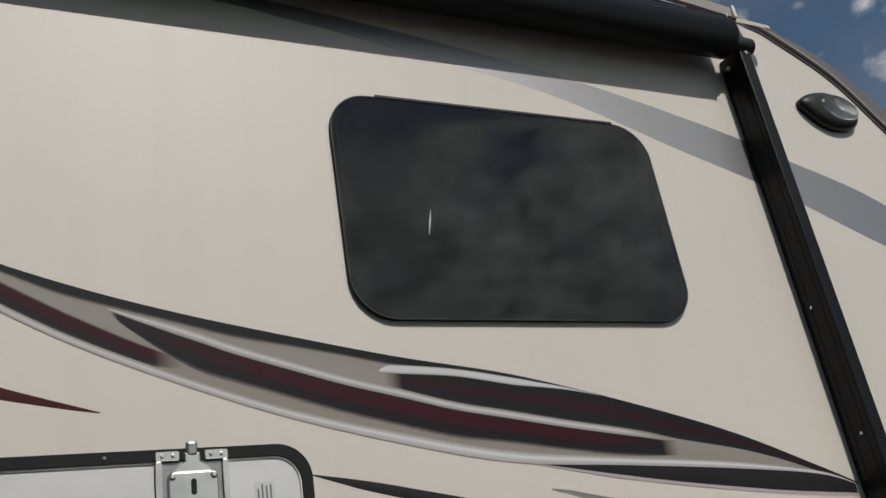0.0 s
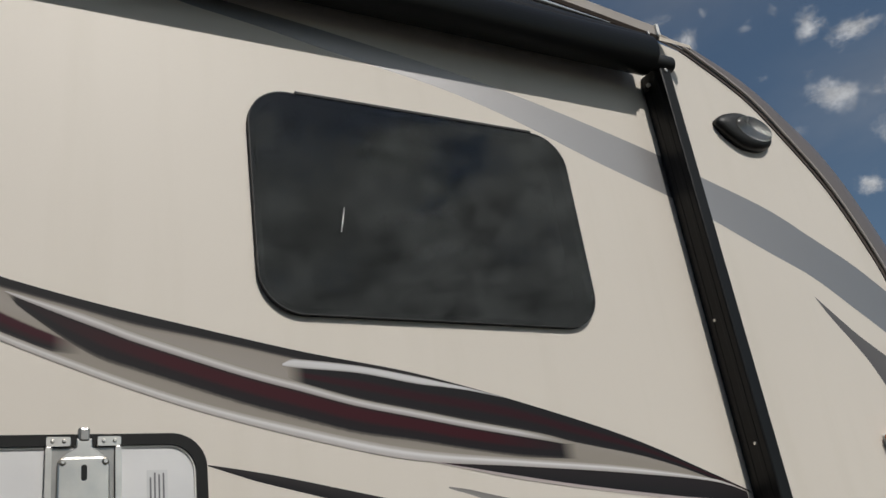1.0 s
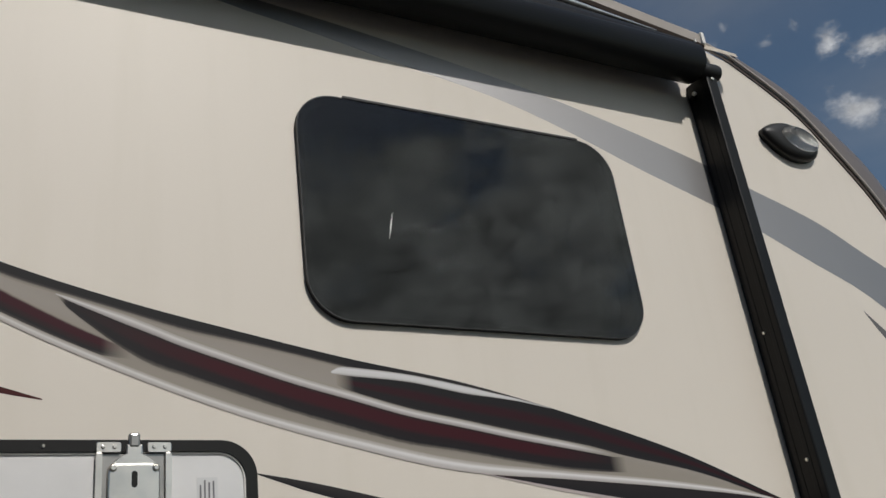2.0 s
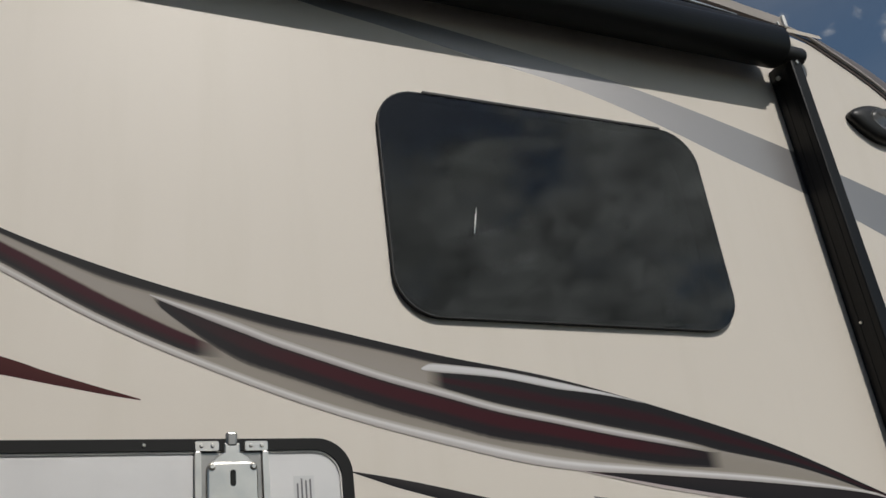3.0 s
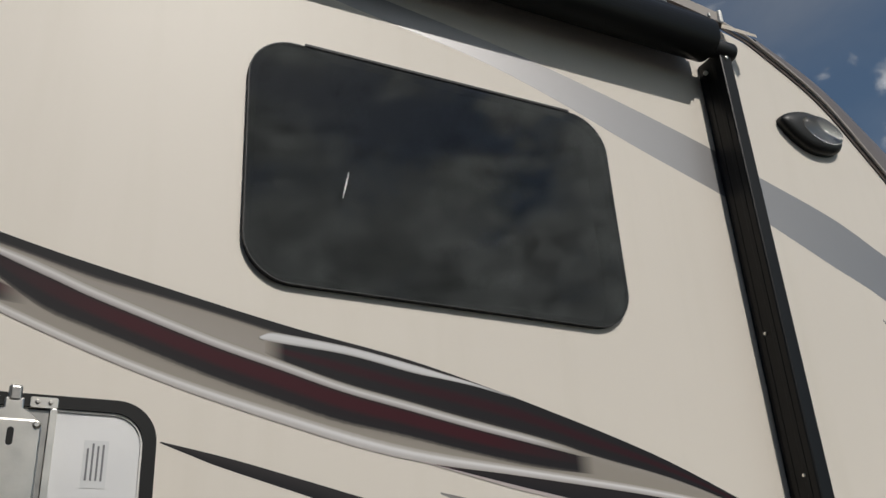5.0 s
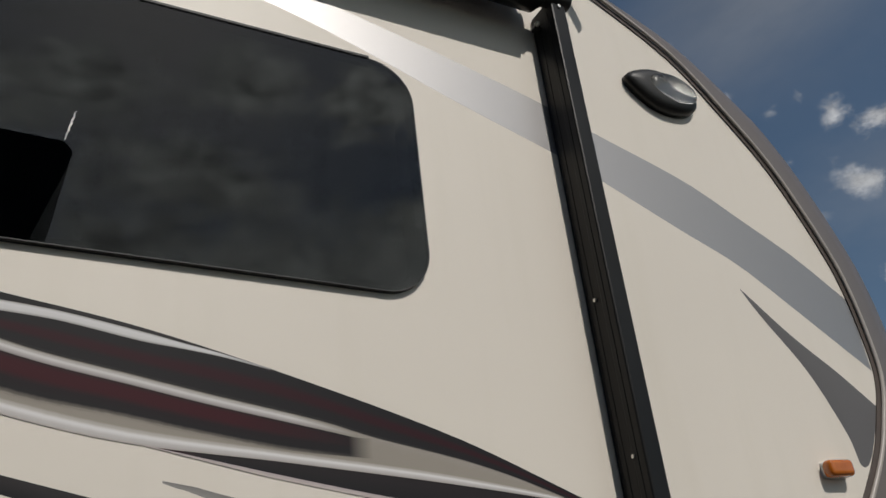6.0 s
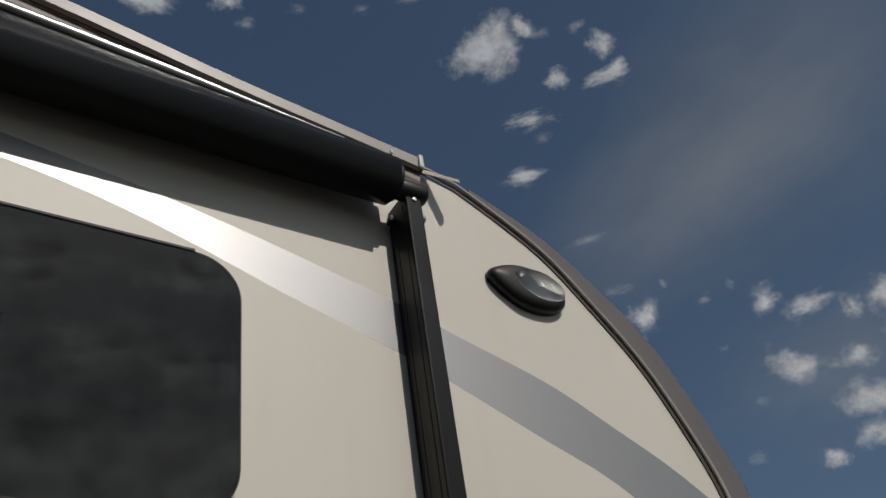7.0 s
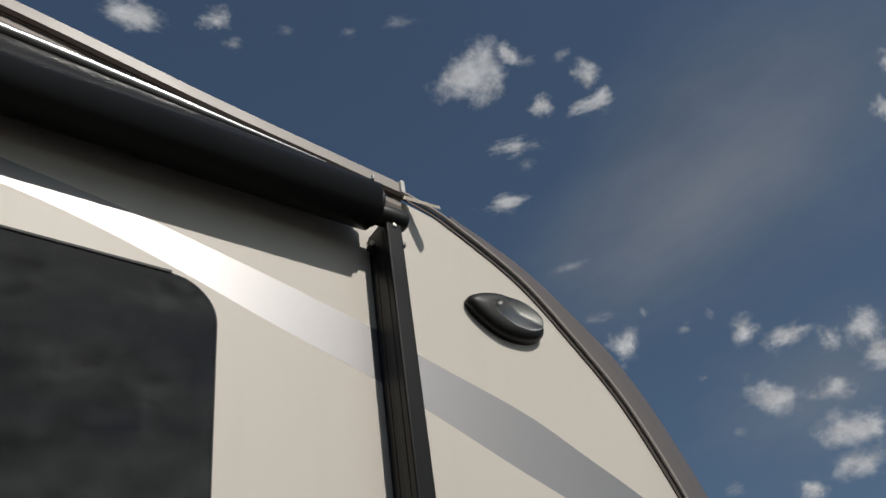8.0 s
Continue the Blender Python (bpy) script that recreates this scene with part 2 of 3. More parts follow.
def ring(outer, inner, y_back, y_front):
    """A frame between two outlines with the same number of points."""
    bm = bmesh.new()
    loops = [[bm.verts.new((x, y, z)) for x, z in line] for line, y in ((outer, y_back), (outer, y_front), (inner, y_front), (inner, y_back))]
    for a, b in zip(loops, loops[1:] + loops[:1]):
        for i in range(len(a)):
            j = (i + 1) % len(a)
            bm.faces.new((a[i], a[j], b[j], b[i]))
    return bm


def sweep(path, section, scale=None):
    """A cross-section of (outward, y) swept along a path of (x, z)."""
    bm = bmesh.new()
    rows = []
    for i, p in enumerate(path):
        t = (path[min(i + 1, len(path) - 1)] - path[max(i - 1, 0)]).normalized()
        out = Vector((-t.y, t.x))
        k = scale(i / (len(path) - 1)) if scale else 1.0
        rows.append([bm.verts.new((p.x + out.x * n * k, y, p.y + out.y * n * k)) for n, y in section])
    for a, b in zip(rows, rows[1:]):
        for i in range(len(section) - 1):
            bm.faces.new((a[i], a[i + 1], b[i + 1], b[i]))
    return bm


def ribbon(top, bottom, x0, x1, y, n=70, m=6):
    """A thin vinyl stripe on the wall between two curves z(x); u runs along it, v from bottom to top."""
    bm = bmesh.new()
    uv = bm.loops.layers.uv.new("UVMap")
    grid, where = [], {}
    for i in range(n + 1):
        x = x0 + (x1 - x0) * i / n
        zt, zb = top(x), bottom(x)
        zt = max(zt, zb + 0.0003)
        row = []
        for k in range(m + 1):
            v = bm.verts.new((x, y, zb + (zt - zb) * k / m))
            where[v] = (i / n, k / m)
            row.append(v)
        grid.append(row)
    for a, b in zip(grid, grid[1:]):
        for k in range(m):
            f = bm.faces.new((a[k], b[k], b[k + 1], a[k + 1]))
            for loop in f.loops:
                loop[uv].uv = where[loop.vert]
    return bm


# ---- ground ----
bm = bmesh.new()
bmesh.ops.create_circle(bm, cap_ends=True, segments=64, radius=2500)
ground = part("ground", bm, GRAVEL)
tagged(ground, "flat dark gravel storage lot", "ground", kind="structure")

# ---- the travel trailer ----
trailer = new("travel_trailer")
tagged(trailer, "cream travel trailer with maroon and charcoal swoosh graphics", "travel trailer")
trailer.location = (-2.5, 1.2, 0)
trailer_at = Matrix.Translation((2.5, -1.2, 0))


def on_trailer(name, bm, mat, parent=None, label="", smooth=False):
    ob = part(name, bm, mat, parent or trailer, label, smooth)
    if parent is None:
        ob.matrix_parent_inverse = trailer_at
    return ob


ROOF_LINE = [(-6.2, 3.22), (-3.0, 3.22), (-1.0, 3.20), (-0.2, 3.165), (0.31, 3.105), (0.72, 3.035), (1.0, 2.995), (1.17, 2.972), (1.29, 2.945)]
NOSE = [(1.290, 2.945), (1.462, 2.838), (1.582, 2.711), (1.692, 2.568), (1.782, 2.384), (1.817, 2.268), (1.830, 2.126), (1.822, 2.051), (1.789, 1.976), (1.747, 1.901), (1.672, 1.806), (1.512, 1.626), (1.352, 1.396), (1.280, 1.100), (1.270, 0.720)]
roof_path, nose_path = spline(ROOF_LINE, 8), spline(NOSE, 10)
WIDTH = 2.40
WIN = (0.0, 2.109, 0.76, 2.59)

# the camp-side wall, with the window's opening through it
outline = [(p.x, p.y) for p in roof_path] + [(p.x, p.y) for p in nose_path[1:]] + [(-6.2, 0.72)]
hole = rounded(WIN[0] + 0.016, WIN[1] + 0.016, WIN[2] - 0.016, WIN[3] - 0.016, 0.07)
bm = bmesh.new()
edges = []
for line in (outline, hole):
    vs = [bm.verts.new((x, 0, z)) for x, z in line]
    edges += [bm.edges.new((vs[i], vs[(i + 1) % len(vs)])) for i in range(len(vs))]
bmesh.ops.triangle_fill(bm, edges=edges, use_beauty=True)
back = bmesh.ops.extrude_face_region(bm, geom=bm.faces[:])
for v in back["geom"]:
    if isinstance(v, bmesh.types.BMVert):
        v.co.y += 0.045
on_trailer("side_wall", bm, CREAM, label="smooth cream fibreglass side wall")
bm = slab(outline, WIDTH, WIDTH - 0.045)
on_trailer("far_side_wall", bm, CREAM, label="plain cream fibreglass side wall")
on_trailer("rear_wall", box((-6.24, 0.0, 0.72), (-6.2, WIDTH, 3.22)), CREAM, label="plain cream rear wall")
on_trailer("underbelly", box((-6.2, 0.0, 0.66), (1.27, WIDTH, 0.72)), BLACK, label="black underbelly sheet")
on_trailer("roof", sweep(roof_path, [(0.0, 0.0), (0.02, 0.03), (0.035, 0.3), (0.045, 1.2), (0.035, 2.1), (0.02, 2.37), (0.0, WIDTH)]), ROOF, label="pale rubber roof membrane", smooth=True)


def swell(s):
    return min(1.0, 0.55 + 2.6 * s)


on_trailer("front_cap", sweep(nose_path, [(0.012, -0.002), (0.07, 0.002), (0.118, 0.018), (0.15, 0.048), (0.18, 0.10), (0.21, 0.30), (0.22, 1.2), (0.21, 2.1), (0.18, 2.3), (0.118, 2.385), (0.012, WIDTH)], swell), CAP, label="moulded brownish grey front cap", smooth=True)

# edge mouldings
edge_path = spline([(1.172, 2.985), (1.232, 2.968)] + NOSE, 10)
half = [(0.0055 + 0.0055 * math.cos(radians(a)), -0.006 - 0.0055 * math.sin(radians(a))) for a in range(180, -1, -20)]
on_trailer("edge_moulding", sweep(edge_path, [(n + 0.005, y) for n, y in half]), TAN, label="tan edge moulding bead", smooth=True)
on_trailer("edge_insert", sweep(edge_path, [(-0.005, 0.0), (-0.005, -0.003), (0.006, -0.004), (0.006, 0.0)]), BROWN, label="dark brown vinyl insert strip")
rail_path = spline(ROOF_LINE[:-1], 8)
gutter = on_trailer("roof_gutter", sweep(rail_path, [(-0.012, 0.0), (-0.012, -0.016), (-0.004, -0.024), (0.026, -0.026), (0.034, -0.02), (0.036, 0.0), (0.03, 0.03)]), TAN, label="tan roof gutter rail")
on_trailer("gutter_groove", sweep(rail_path, [(-0.0125, -0.0165), (-0.0135, -0.022), (-0.005, -0.0275), (-0.003, -0.0245)]), BROWN, gutter)
on_trailer("awning_rail", sweep(rail_path, [(-0.046, 0.0), (-0.046, -0.012), (-0.036, -0.016), (-0.014, -0.014), (-0.0125, 0.0)]), FLAP, gutter, "taupe awning rail")
# gutter spout at the rail's front end
SP = Vector((1.175, -0.015, 2.985))
bm = bmesh.new()
tip = [Vector((1.222, -0.072, 2.906)), Vector((1.232, -0.066, 2.913))]
base = [SP + Vector((-0.004, 0.0, -0.02)), SP + Vector((0.012, 0.004, -0.010))]
low = [bm.verts.new(p) for p in (base[0], base[1], tip[1], tip[0])]
high = [bm.verts.new(p + Vector((0.002, 0.005, 0.014))) for p in (base[0], base[1], tip[1], tip[0])]
for a, b in ((0, 1), (1, 2), (2, 3), (3, 0)):
    bm.faces.new((low[a], low[b], high[b], high[a]))
bm.faces.new(low), bm.faces.new(high)
on_trailer("gutter_spout", bm, SPOUT, gutter, "tan plastic gutter spout")
on_trailer("end_clip", box((1.160, -0.032, 2.966), (1.172, -0.004, 3.006), 0.004), WHITE, gutter, "white plastic gutter end clip")

# ---- vinyl graphics ----
up = height([(-1.300, 2.6), (-0.900, 2.348), (-0.642, 2.23), (-0.478, 2.17), (-0.305, 2.122), (-0.120, 2.081), (0.079, 2.041), (0.297, 2.005), (0.529, 1.948), (0.777, 1.875), (0.981, 1.794), (1.080, 1.752)])
lo = height([(-1.300, 2.54), (-0.900, 2.3), (-0.636, 2.159), (-0.475, 2.072), (-0.308, 2.001), (-0.131, 1.938), (0.059, 1.886), (0.265, 1.842), (0.496, 1.824), (0.751, 1.803), (0.974, 1.778), (1.080, 1.748)])
edge = height([(-1.300, 2.597), (-0.900, 2.345), (-0.641, 2.224), (-0.560, 2.187), (-0.478, 2.152), (-0.393, 2.129), (-0.306, 2.106), (-0.215, 2.081), (-0.121, 2.065), (-0.024, 2.047), (0.078, 2.026), (0.184, 2.014)])
w1t = height([(-0.412, 2.128), (-0.393, 2.124), (-0.350, 2.112), (-0.306, 2.1), (-0.261, 2.084), (-0.216, 2.067), (-0.123, 2.037), (-0.028, 2.008), (0.072, 1.982), (0.175, 1.955), (0.283, 1.935), (0.396, 1.914), (0.515, 1.894), (0.612, 1.873)])
w1b = height([(-0.412, 2.126), (-0.393, 2.117), (-0.350, 2.1), (-0.306, 2.083), (-0.262, 2.067), (-0.217, 2.05), (-0.125, 2.021), (-0.029, 1.992), (0.070, 1.967), (0.172, 1.941), (0.280, 1.921), (0.393, 1.9), (0.511, 1.881), (0.610, 1.865)])
r1b = height([(-0.408, 2.125), (-0.393, 2.107), (-0.350, 2.073), (-0.307, 2.042), (-0.263, 2.018), (-0.219, 2.003), (-0.128, 1.973), (-0.034, 1.943), (0.063, 1.917), (0.164, 1.892), (0.272, 1.877), (0.383, 1.859), (0.501, 1.844), (0.634, 1.837)])
w2t = height([(0.037, 2.018), (0.051, 2.026), (0.078, 2.026), (0.185, 2.017), (0.296, 1.999), (0.353, 1.988), (0.411, 1.977), (0.482, 1.961)])
w2b = height([(0.036, 2.014), (0.050, 2.012), (0.075, 2.01), (0.183, 2.003), (0.293, 1.985), (0.351, 1.979), (0.410, 1.972), (0.481, 1.959)])
d2b = height([(0.044, 1.993), (0.072, 1.983), (0.175, 1.956), (0.283, 1.936), (0.396, 1.915), (0.515, 1.895), (0.576, 1.883), (0.637, 1.868), (0.766, 1.844), (0.831, 1.829), (0.897, 1.81), (0.976, 1.783), (1.070, 1.752)])
r0t = height([(-1.300, 2.575), (-0.900, 2.335), (-0.640, 2.207), (-0.559, 2.165), (-0.477, 2.121), (-0.393, 2.08), (-0.350, 2.061), (-0.298, 2.038)])
r0b = height([(-1.300, 2.55), (-0.900, 2.308), (-0.637, 2.173), (-0.557, 2.126), (-0.476, 2.085), (-0.393, 2.048), (-0.350, 2.032), (-0.298, 2.027)])
lht = height([(-1.300, 2.552), (-0.900, 2.31), (-0.637, 2.173), (-0.476, 2.086), (-0.307, 2.016), (-0.129, 1.954), (0.062, 1.906), (0.269, 1.864), (0.500, 1.84), (0.756, 1.817), (0.976, 1.784), (1.068, 1.753)])
dkb = height([(0.309, 1.838), (0.376, 1.826), (0.490, 1.806), (0.613, 1.786), (0.741, 1.768), (0.883, 1.75), (1.068, 1.732)])


def stripe(name, top, bottom, x0, x1, lift, mat, label):
    return on_trailer(name, ribbon(top, bottom, x0, x1, -0.0001 * lift), mat, None, label)


stripe("swoosh_stripe", up, lo, -1.3, 1.078, 1, SWOOSH, "broad taupe airbrushed swoosh with charcoal upper edge")
stripe("upper_charcoal_edge", up, lambda x: edge(x) - 0.006, -1.3, 0.19, 2, UPPER_EDGE, "charcoal upper edge fading into taupe")
stripe("upper_charcoal_edge", up, lambda x: w2t(x) - 0.001, 0.18, 0.485, 3, CHARCOAL_FIN, "thin charcoal upper edge")
stripe("red_tail_stripe", lambda x: r0t(x) + 0.003, lambda x: r0b(x) - 0.003, -1.3, -0.296, 4, RED_LEFT, "dark maroon tapering stripe")
stripe("maroon_stripe", w1b, lambda x: r1b(x) - 0.002, -0.408, 0.634, 5, RED_STRIPE, "maroon and charcoal airbrushed stripe")
stripe("charcoal_wedge", lambda x: w2b(x) + 0.001 if x < 0.475 else up(x), d2b, 0.045, 1.072, 6, DARK_WEDGE, "charcoal wedge with a maroon core")
stripe("silver_line", w1t, w1b, -0.411, 0.612, 7, WHITE_LINE, "thin silver highlight line")
stripe("silver_line", w2t, w2b, 0.036, 0.482, 8, BRIGHT_LINE, "short silver highlight line")
stripe("lower_silver_line", lht, lo, -1.3, 1.066, 9, LOW_LINE, "silver lower edge line")
stripe("lower_charcoal_line", lo, dkb, 0.309, 1.066, 3, LOW_WEDGE, "charcoal lower edge wedge with a maroon tip")
stripe("pale_edge_line", dkb, lambda x: dkb(x) - 0.0065 * min(1.0, (x - 0.27) * 5), 0.309, 1.066, 10, PALE_LINE, "pale pinkish edge line")
stripe("charcoal_fin", height([(-0.102, 1.844), (-0.045, 1.834), (0.011, 1.823), (0.098, 1.803), (0.4, 1.732), (0.8, 1.64)]), height([(-0.102, 1.842), (-0.047, 1.823), (0.019, 1.803), (0.4, 1.70), (0.8, 1.59)]), -0.102, 0.8, 1, CHARCOAL_FIN, "charcoal pointed fin")
stripe("grey_fin", height([(0.334, 1.792), (0.383, 1.784), (0.428, 1.773), (0.8, 1.69)]), height([(0.334, 1.789), (0.358, 1.781), (0.40, 1.768), (0.8, 1.63)]), 0.334, 0.8, 1, SMALL_GREY_FIN, "pale grey pointed fin")
stripe("maroon_fin", height([(-1.3, 2.22), (-0.9, 2.105), (-0.626, 2.023), (-0.55, 1.997), (-0.472, 1.973), (-0.422, 1.958)]), height([(-1.3, 2.12), (-0.9, 2.047), (-0.624, 1.994), (-0.549, 1.979), (-0.472, 1.964), (-0.422, 1.956)]), -1.3, -0.422, 1, RED_FIN, "maroon pointed fin")
band_t = height([(-1.6, 2.83), (-0.8, 2.83), (-0.19, 2.81), (0.10, 2.785), (0.44, 2.738), (0.60, 2.711), (0.735, 2.682), (0.888, 2.645), (1.08, 2.593), (1.186, 2.554), (1.41, 2.481), (1.55, 2.411), (1.69, 2.337), (1.82, 2.247)])
band_b = height([(-1.6, 2.825), (-0.8, 2.822), (-0.205, 2.784), (-0.09, 2.769), (0.05, 2.749), (0.217, 2.718), (0.434, 2.683), (0.572, 2.649), (0.712, 2.602), (0.857, 2.548), (1.085, 2.472), (1.185, 2.432), (1.37, 2.349), (1.505, 2.291), (1.64, 2.204), (1.825, 2.080)])
stripe("silver_band", band_t, band_b, -1.6, 1.822, 1, BAND, "metallic silver grey sweeping band")
stripe("nose_fin", height([(1.491, 2.233), (1.603, 2.140), (1.708, 2.069), (1.788, 2.008), (1.800, 1.998)]), height([(1.491, 2.230), (1.533, 2.170), (1.620, 2.060), (1.680, 1.933), (1.692, 1.871), (1.728, 1.886), (1.800, 1.997)]), 1.491, 1.800, 1, GREY_FIN, "grey curved fin at the nose")

# ---- window ----
window = on_trailer("window", ring(rounded(*WIN, 0.085), rounded(WIN[0] + 0.002, WIN[1] + 0.002, WIN[2] - 0.002, WIN[3] - 0.002, 0.083), 0.0, -0.0105), RIM, label="tinted frameless window with rounded corners")
on_trailer("pane", slab(rounded(WIN[0] + 0.0018, WIN[1] + 0.0018, WIN[2] - 0.0018, WIN[3] - 0.0018, 0.0832), -0.006, -0.0104), TINTED, window, "dark tinted glass pane")
on_trailer("drip_rail", box((0.102, -0.0125, 2.5885), (0.676, -0.002, 2.5945), 0.001), RIM, window)
bm = bmesh.new()
line = [(0.172 + 0.012 * (k / 14) + 0.0012 * math.sin(k * 1.9) + 0.0008 * math.sin(k * 4.3), 2.284 + 0.055 * k / 14) for k in range(15)]
prev = None
for k, (x, z) in enumerate(line):
    w = 0.0004 + 0.0017 * max(0.0, math.sin(math.pi * k / 14)) ** 2 * (0.6 + 0.4 * math.sin(k * 2.7))
    pair = [bm.verts.new((x - w, -0.0108, z)), bm.verts.new((x + w, -0.0108, z))]
    if prev:
        bm.faces.new((prev[0], prev[1], pair[1], pair[0]))
    prev = pair
on_trailer("dropping_streak", bm, DROPPING, window, "white dried streak on the glass")

# ---- awning ----
AY, AZ, AR = -0.067, 2.849, 0.051
awning = on_trailer("awning", rod((-4.2, AY, AZ), (1.052, AY, AZ), AR, 48), FABRIC, label="rolled-up black patio awning", smooth=True)
flap_z = height([(p.x, p.y - 0.03) for p in spline(ROOF_LINE[:-1], 4)])


def cover(stations, name, mat, label):
    """A sheet of awning fabric between fractions of the way from the rail to the roller."""
    bm, prev = bmesh.new(), None
    for k in range(81):
        x = -4.2 + (1.040 + 4.2) * k / 80
        top = Vector((x, -0.0135, flap_z(x)))
        low = Vector((x, AY - 0.040, AZ + 0.030))
        row = []
        for w, out in stations:
            p = top.lerp(low, w)
            row.append(bm.verts.new((x, p.y - out, p.z)))
        if prev:
            for i in range(len(row) - 1):
                bm.faces.new((prev[i], prev[i + 1], row[i + 1], row[i]))
        prev = row
    return on_trailer(name, bm, mat, awning, label, smooth=True)


cover([(0.0, 0.0), (0.2, 0.001), (0.3, 0.001), (0.46, 0.003)], "awning_flap", FLAP, "taupe awning fabric below the rail")
cover([(0.46, 0.003), (0.47, 0.009), (0.50, 0.012), (0.54, 0.012), (0.57, 0.008), (0.75, 0.009), (0.9, 0.006), (1.0, 0.0)], "awning_cover", FABRIC, "glossy black awning cover with a ridge added for the highlight")
# the cover's sun highlight, built as a metal strip that thins towards the front
bm = bmesh.new()
prev = None
for k in range(81):
    x = -4.2 + (0.95 + 4.2) * k / 80
    p = Vector((x, -0.0135, flap_z(x))).lerp(Vector((x, AY - 0.040, AZ + 0.030)), 0.52)
    r = 0.0115 * min(1.0, (0.95 - x) * 2.5 + 0.15)
    loop = [bm.verts.new((x, p.y - 0.013 + r * math.cos(a * 0.785), p.z + r * math.sin(a * 0.785))) for a in range(8)]
    if prev:
        for i in range(8):
            bm.faces.new((prev[i], prev[(i + 1) % 8], loop[(i + 1) % 8], loop[i]))
    prev = loop
on_trailer("cover_highlight", bm, HIGHLIGHT_BEAD, awning, "added metal strip imitating the sun's highlight on the cover", smooth=True)
on_trailer("end_cap", rod((1.052, AY, AZ), (1.066, AY, AZ), 0.041, 32, bevel=0.004), BLACK, awning)
on_trailer("end_shaft", rod((1.060, AY, AZ - 0.016), (1.132, AY, AZ - 0.016), 0.023, 32, bevel=0.008), BLACK, awning, "rounded black end shaft", smooth=True)
arm = on_trailer("awning_arm", box((1.080, -0.076, 0.95), (1.116, 0.0, 2.826), 0.004), ARM, awning, "black aluminium awning arm")
for y in (-0.052, -0.020):
    on_trailer("arm_rib", box((1.0790, y - 0.006, 0.96), (1.081, y + 0.006, 2.80), 0.0009), ARM, arm)
on_trailer("pivot_pin", rod((1.110, -0.040, 2.797), (1.142, -0.040, 2.795), 0.009, 16, bevel=0.002), DARK_STEEL, awning)
for y, z in ((-0.030, 2.137), (-0.048, 1.845), (-0.04, 1.2)):
    on_trailer("screw", rod((1.080, y, z), (1.0760, y, z), 0.0038, 12, bevel=0.001), STEEL, awning)
on_trailer("support_bracket", box((1.066, -0.030, 2.776), (1.081, -0.012, 2.786), 0.003), BLACK, awning)
on_trailer("bracket_bolt", rod((1.066, -0.032, 2.781), (1.066, -0.041, 2.781), 0.0055, 12, bevel=0.002), STEEL, awning)
on_trailer("rivet", rod((1.098, -0.075, 2.806), (1.098, -0.0795, 2.806), 0.005, 12, bevel=0.0015), STEEL, awning)
on_trailer("fabric_clip", box((1.034, -0.113, 2.880), (1.039, -0.107, 2.891), 0.0015), WHITE, awning)

# ---- docking light ----
LC = Vector((1.402, 0.0, 2.712))


def eye(a, b, cx, cz, taper, tilt, n=40):
    out = []
    for k in range(n):
        t = 2 * math.pi * k / n
        x, z = a * math.cos(t), b * math.sin(t)
        if x < 0:
            z *= 1 - taper * (abs(x) / a) ** 1.5
        out.append((cx + x * math.cos(tilt) - z * math.sin(tilt), cz + x * math.sin(tilt) + z * math.cos(tilt)))
    return out


def dome(rings):
    bm = bmesh.new()
    loops = [[bm.verts.new((x, y, z)) for x, z in line] for line, y in rings]
    for a, b in zip(loops, loops[1:]):
        for i in range(len(a)):
            j = (i + 1) % len(a)
            bm.faces.new((a[i], a[j], b[j], b[i]))
    bm.faces.new(loops[0]), bm.faces.new(loops[-1])
    return bm


TL = radians(-9)
housing = dome([(eye(0.099, 0.056, LC.x, LC.z, 0.38, TL), 0.0), (eye(0.099, 0.056, LC.x, LC.z, 0.38, TL), -0.014), (eye(0.095, 0.052, LC.x, LC.z, 0.38, TL), -0.021), (eye(0.085, 0.045, LC.x + 0.004, LC.z, 0.5, TL), -0.027), (eye(0.066, 0.036, LC.x + 0.016, LC.z, 0.35, TL), -0.030)])
dock = on_trailer("docking_light", housing, BLACK, label="black eye-shaped docking light", smooth=True)
lx, lz = LC.x + 0.024, LC.z + 0.002
on_trailer("reflector", slab(eye(0.065, 0.037, lx, lz, 0.15, TL), -0.026, -0.0305, 0.001), CHROME, dock, "silver reflector")
on_trailer("lens", dome([(eye(0.065, 0.037, lx, lz, 0.15, TL), -0.0306), (eye(0.062, 0.035, lx, lz, 0.15, TL), -0.0345), (eye(0.046, 0.026, lx, lz, 0.12, TL), -0.0375), (eye(0.022, 0.012, lx, lz, 0.1, TL), -0.0385)]), CLEAR, dock, "clear curved lens", smooth=True).visible_shadow = False

# ---- marker light ----
mk = on_trailer("marker_light", slab(rounded(1.571, 1.840, 1.634, 1.871, 0.006, 5), 0.0, -0.007, 0.002), WHITE, label="small amber side marker light")
bm = box((-0.034, -0.030, -0.0165), (0.034, -0.006, 0.0165), 0.009, 3)
bmesh.ops.transform(bm, matrix=Matrix.Translation((1.600, 0, 1.855)) @ Matrix.Rotation(radians(-3), 4, "Y"), verts=bm.verts)
on_trailer("amber_lens", bm, AMBER, mk, "amber plastic lens", smooth=True)

